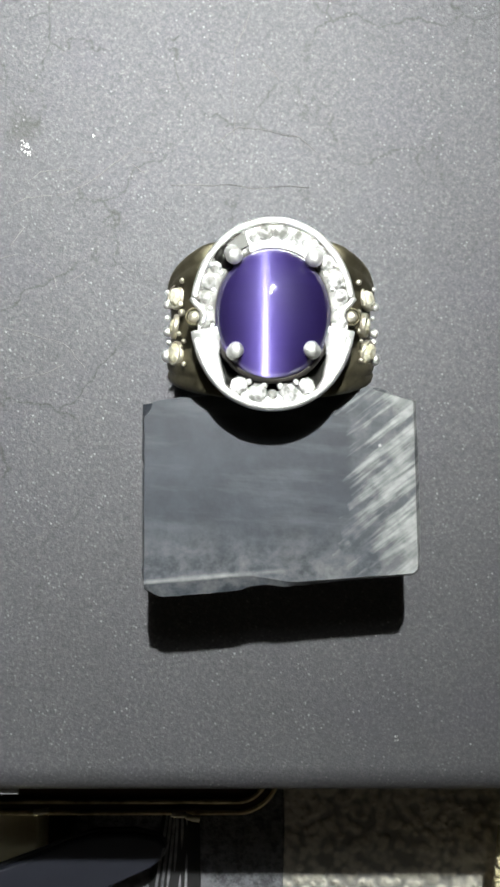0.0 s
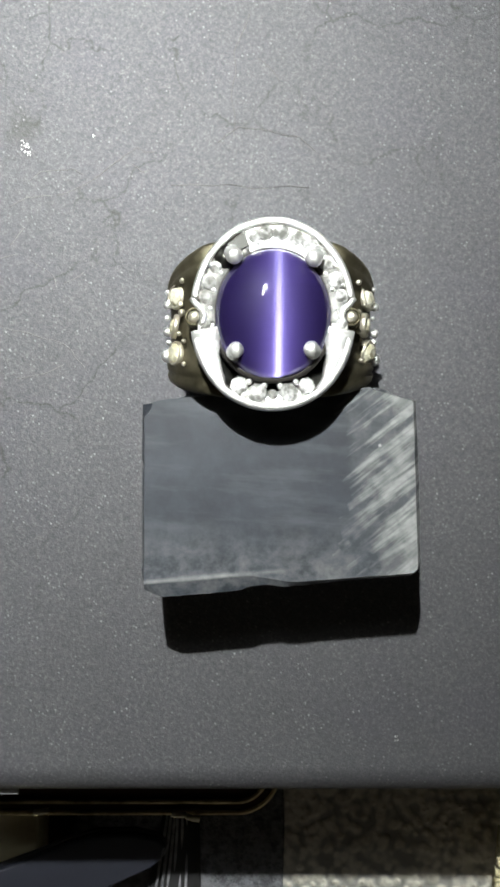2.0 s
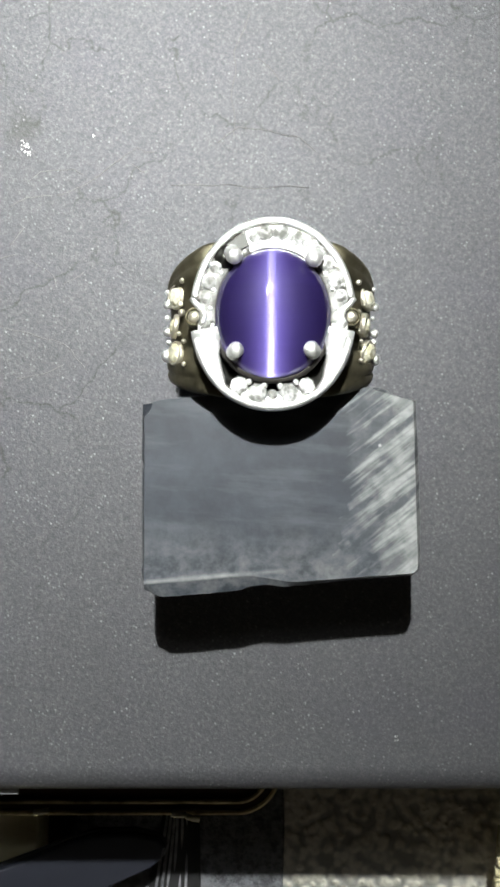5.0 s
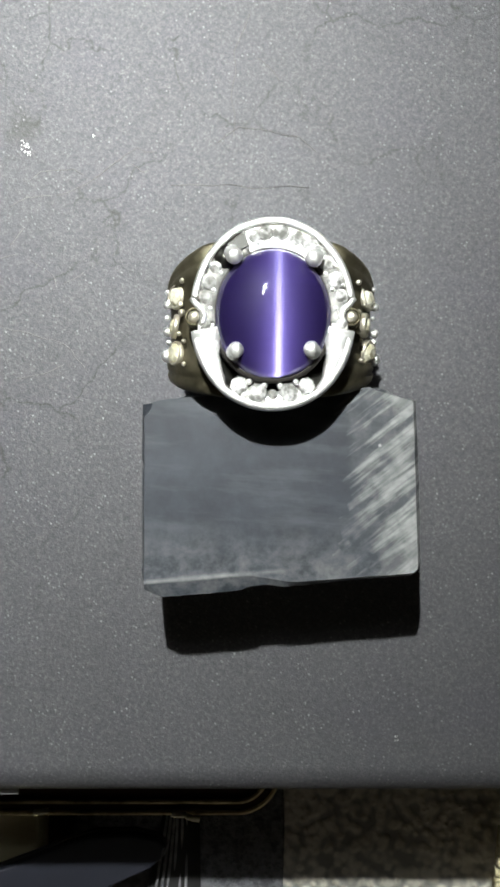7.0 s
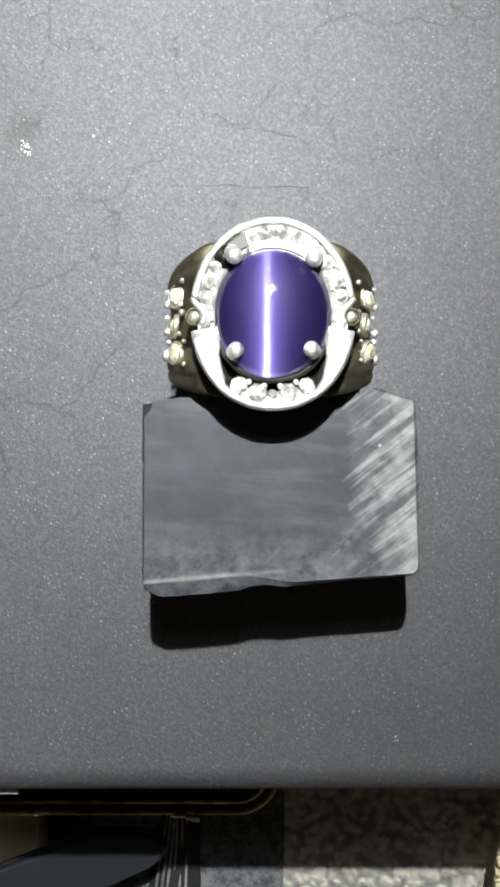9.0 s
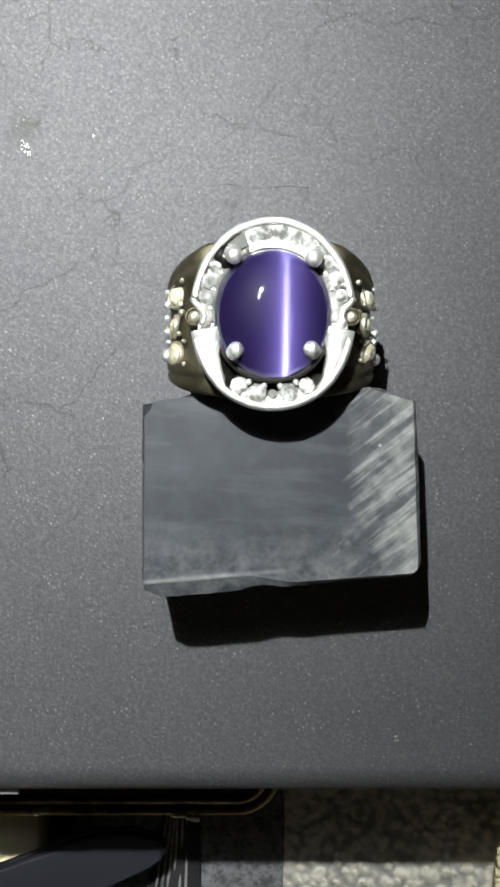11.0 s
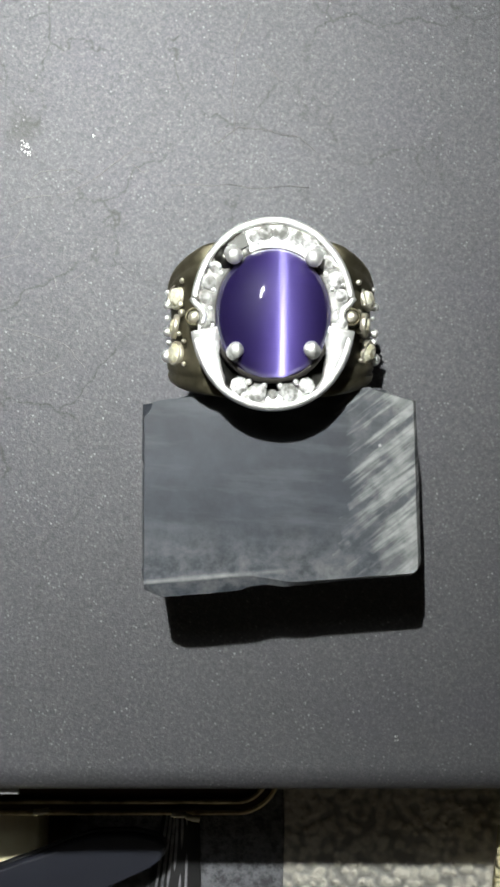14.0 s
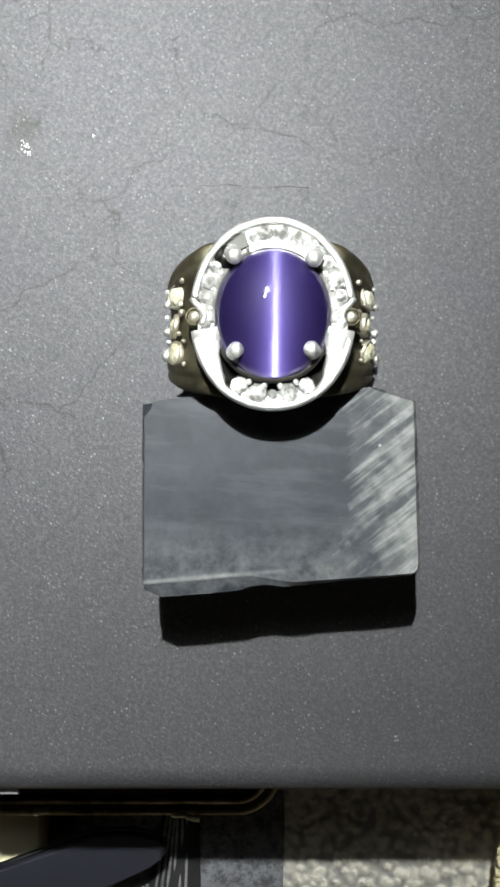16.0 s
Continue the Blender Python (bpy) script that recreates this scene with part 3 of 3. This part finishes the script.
# ---- below the case ----
def below():
    # cream box with a pale top
    ob = card = part("card_box", box(bmesh.new(), -0.13, -0.0468, -0.16, -0.077, FLOOR, FLOOR + 0.0095, 0.0006), CREAM)
    tagged(ob, "cream card box lying on the floor", "box")
    # slate-blue pouch, lying on a dark box that it overhangs
    ob = storage = part("storage_box", box(bmesh.new(), -0.068, -0.036, -0.130, -0.0975, FLOOR + 0.0095, -0.053, 0.001), BLACK)
    tagged(ob, "small black storage box under the slate-blue pouch", "box")
    pouch = holder("pouch", -0.045, -0.09, -0.053)
    outline = [(-64.1, -88.9), (-49.5, -83.5), (-43.3, -81.2), (-36.6, -78.5), (-31.0, -76.8), (-23.2, -76.6), (-18.1, -77.7), (-16.9, -79.3), (-17.5, -81.5), (-19.3, -83.0), (-25.4, -85.9), (-29.3, -87.8), (-36.1, -91.6), (-56.2, -102.6), (-64.1, -101.5)]
    outline = [(x * 0.986 * MM + 0.045, y * 0.986 * MM + 0.0891) for x, y in outline]
    part("cover", prism(bmesh.new(), outline, [(0, 0.6 * MM), (0.6 * MM, 0), (3.9 * MM, 0), (4.4 * MM, 0.4 * MM), (4.5 * MM, 0.9 * MM)]), NAVY, pouch, "slate-blue smooth cover", smooth=False)
    part("piping", tube(bmesh.new(), [(x, y, 2.2 * MM) for x, y in outline[1:12]], 0.0004, 6), BLACK, pouch, "thin black piping")
    tagged(pouch, "slate-blue flat pouch resting on a black box", "pouch")
    # pale rug under everything that lies in front of the case
    rug = part("rug", prism(bmesh.new(), [(0.0066, -0.022), (0.16, -0.022), (0.16, -0.135), (0.0063, -0.135)], [(FLOOR, 0), (FLOOR + 0.0008, 0), (FLOOR + 0.0011, 0.0003)]), CARPET)
    tagged(rug, "pale tufted rug in cream and grey on the floor", "rug")
    # grey flecked cloth
    bm = bmesh.new()
    outline = [(-0.034, -0.07), (0.0075, -0.07), (0.008, -0.09), (0.0065, -0.14), (-0.05, -0.14), (-0.045, -0.1)]
    ob = cloth = part("cloth", prism(bm, outline, [(FLOOR, 0), (FLOOR + 0.0012, 0), (FLOOR + 0.0016, 0.0006)]), FELT)
    tagged(ob, "grey flecked cloth lying flat on the floor", "cloth")
    # ribbed black strap
    strap = holder("ribbed_strap", -0.0192, -0.095, FLOOR)
    for k, (x0, x1, bow) in enumerate(((0.0012, -0.0068, 0.6), (0.0020, -0.0052, 0.7), (0.0028, -0.0034, 0.8), (0.0036, -0.0012, 0.9), (0.0048, 0.0018, 1.0), (0.0060, 0.0048, 1.2))):
        pts = [(0.8 * x0 + 0.8 * (x1 - x0) * (t / 14) ** (1.6 * bow), 0.013 - 0.04 * t / 14, 0.0040 + 0.0012 * math.sin(t * 0.4 + k * 0.7)) for t in range(15)]
        part("rib", tube(bmesh.new(), pts, 0.0003, 8), GREY_RUBBER, strap, "pale grey rib")
    part("strap_base", prism(bmesh.new(), [(0.0004, 0.016), (0.0075, 0.016), (0.0082, -0.03), (-0.0078, -0.03), (-0.004, -0.006)], [(0.0016, 0), (0.003, 0), (0.0032, 0.0004)]), BLACK, strap)
    tagged(strap, "black strap with pale grey ribs lying on the grey cloth", "strap")
    # maroon tray with a brass wire rim
    tray = holder("lacquer_tray", 0, 0, 0)
    def outline_tray(r):
        pts = [(-0.11, -0.0741 - r)]
        for k in range(10):
            a = radians(-90 + 90 * k / 9)
            pts.append((-0.0025 + (0.008 + r) * math.cos(a), -0.0661 + (0.008 + r) * math.sin(a)))
        return pts + [(0.0055 + r, -0.03), (-0.11, -0.03)]
    part("tray_base", prism(bmesh.new(), outline_tray(0), [(FLOOR + 0.0001, 0.001), (FLOOR + 0.024, 0.0)]), MAROON, tray, "dark maroon lacquer")
    for r, z in ((0.0003, 0.0245), (-0.0019, 0.0245)):
        part("wire_rim", tube(bmesh.new(), [(x, y, FLOOR + z) for x, y in outline_tray(r)[:-1]], 0.0005, 8), BRASS, tray, "thin brass wire")
    # glints along the rim, put in as short pale tubes
    for x0, x1, y0, y1 in ((-43.2, -40.4, -73.9, -73.5), (-15.6, -12.8, -74.2, -74.4), (-12.8, -10.2, -74.6, -75.3)):
        part("clasp", tube(bmesh.new(), [(x0 * MM, y0 * MM, FLOOR + 0.0255), ((x0 + x1) / 2 * MM, (y0 + y1) / 2 * MM, FLOOR + 0.0258), (x1 * MM, y1 * MM, FLOOR + 0.0255)], 0.0006, 8), PALE_GOLD, tray, "pale tube standing for a glint on the rim")
    tagged(tray, "dark maroon lacquer tray with a brass rim", "tray")
    # straw basket: a woven lid that overhangs its body
    basket = holder("straw_basket", 0.0593, -0.09, FLOOR)
    part("basket_body", box(bmesh.new(), 0.003, 0.05, -0.035, 0.02, 0, 0.017, 0.002), STRAW, basket)
    for k in range(12):
        y = 0.0145 - 0.0021 * k
        x = -0.0118 - 0.00022 * k
        pts = [(x + 0.006 * t, y - 0.0006 * t, 0.0195 + 0.0003 * (-1) ** (t + k)) for t in range(8)]
        part("straw", tube(bmesh.new(), pts, 0.00112, 8), STRAW, basket)
    part("lid_board", prism(bmesh.new(), [(-0.0112, 0.016), (0.03, 0.0125), (0.03, -0.012), (-0.0138, -0.0095)], [(0.017, 0), (0.0185, 0)]), STRAW, basket)
    # drawn in towards the case to suit the height of the floor
    for ob in (card, storage, cloth, strap, tray):
        ob.location = (ob.location.x * 0.918, ob.location.y * 0.918, ob.location.z)
        ob.scale = (0.918, 0.918, 1)
    tagged(basket, "yellow woven straw basket with an overhanging lid", "basket")


# ---- the torch, held above the phone ----
def torch():
    thing = holder("hand_torch", 0.006, 0.112, 0.250)
    def lathe(profile, sides=32):
        return sweep(bmesh.new(), [[Vector((r * MM * math.cos(b), r * MM * math.sin(b), h * MM)) for r, h in profile] for b in (2 * math.pi * k / sides for k in range(sides))])
    part("barrel", lathe([(4.5, 0.4), (27.6, 0.4), (27.8, -1.5), (29, -1.5), (29.5, 2), (29, 22), (14, 34), (13, 105), (0.3, 105), (0.3, 1.4), (4.5, 1.4)]), BLACK, thing, "black metal barrel")
    part("lens", prism(bmesh.new(), [(3.0 * MM * math.cos(k * math.pi / 12), 3.0 * MM * math.sin(k * math.pi / 12)) for k in range(24)], [(-0.2 * MM, 0), (0.6 * MM, 0)]), glow(), thing, "glowing white lamp")
    # weakly glowing cup, added to enlarge the lamp's highlight on the stone
    n = Nodes("highlight_glow")
    n.set(Base_Color=(0.9, 0.9, 0.9, 1), Metallic=1.0, Roughness=0.2, Emission_Color=(0.97, 1.0, 0.98, 1), Emission_Strength=TORCH_GLOW * 0.0018)
    part("highlight_cup", lathe([(3.1, 0.0), (14, -0.6), (14, -0.3), (3.1, 0.3)]), n.mat, thing, "glowing cup that widens the highlight on the stone")
    # second glowing cup, made up to give the highlight its lower lobe
    small = lathe([(1.0, 0.0), (8.5, -0.5), (8.5, -0.2), (1.0, 0.3)])
    bmesh.ops.translate(small, verts=small.verts, vec=(-11 * MM, -20 * MM, 0))
    part("highlight_cup", small, n.mat, thing, "smaller glowing cup added for a second highlight on the stone")
    tagged(thing, "small black hand torch shining down", "torch")
    return thing


room()
speckled_case()
block()
ring()
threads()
below()
TORCH = torch()

# torch path: seconds, x and y in millimetres
SWEEP = [(0, 5.9, 124.0), (0.5, -1.9, 124.0), (1, -13.8, 125.0), (1.5, -20.7, 125.0), (2, -24.7, 125.0), (2.5, -20.7, 125.0), (3, -9.9, 124.0), (3.5, -4.9, 121.9), (3.8, -1.9, 124.0), (4, -1.0, 125.0), (4.2, -2.6, 125.0), (6.3, -23.7, 125.0), (6.5, -27.7, 125.0), (7, -24.7, 128.1), (7.5, -15.8, 125.0), (8, -7.9, 124.0), (8.5, -1.0, 124.0), (9, 2.0, 118.8), (9.2, 5.9, 117.8), (9.5, 9.8, 116.8), (11, -40.7, 114.2), (11.3, -36.6, 114.2), (11.5, -30.5, 113.2), (12, -9.9, 115.3), (12.5, 0.9, 113.2), (13, 0.9, 113.2), (13.5, -16.8, 113.2), (14, -33.5, 115.3), (14.5, -44.4, 112.2), (15, -50.2, 109.1), (15.5, -32.6, 113.2), (16, -16.8, 112.2)]


def motions():
    walk(TORCH, [(t, pose(x * MM, y * MM, 0.240, -2, 53, 0)) for t, x, y in SWEEP])


motions()
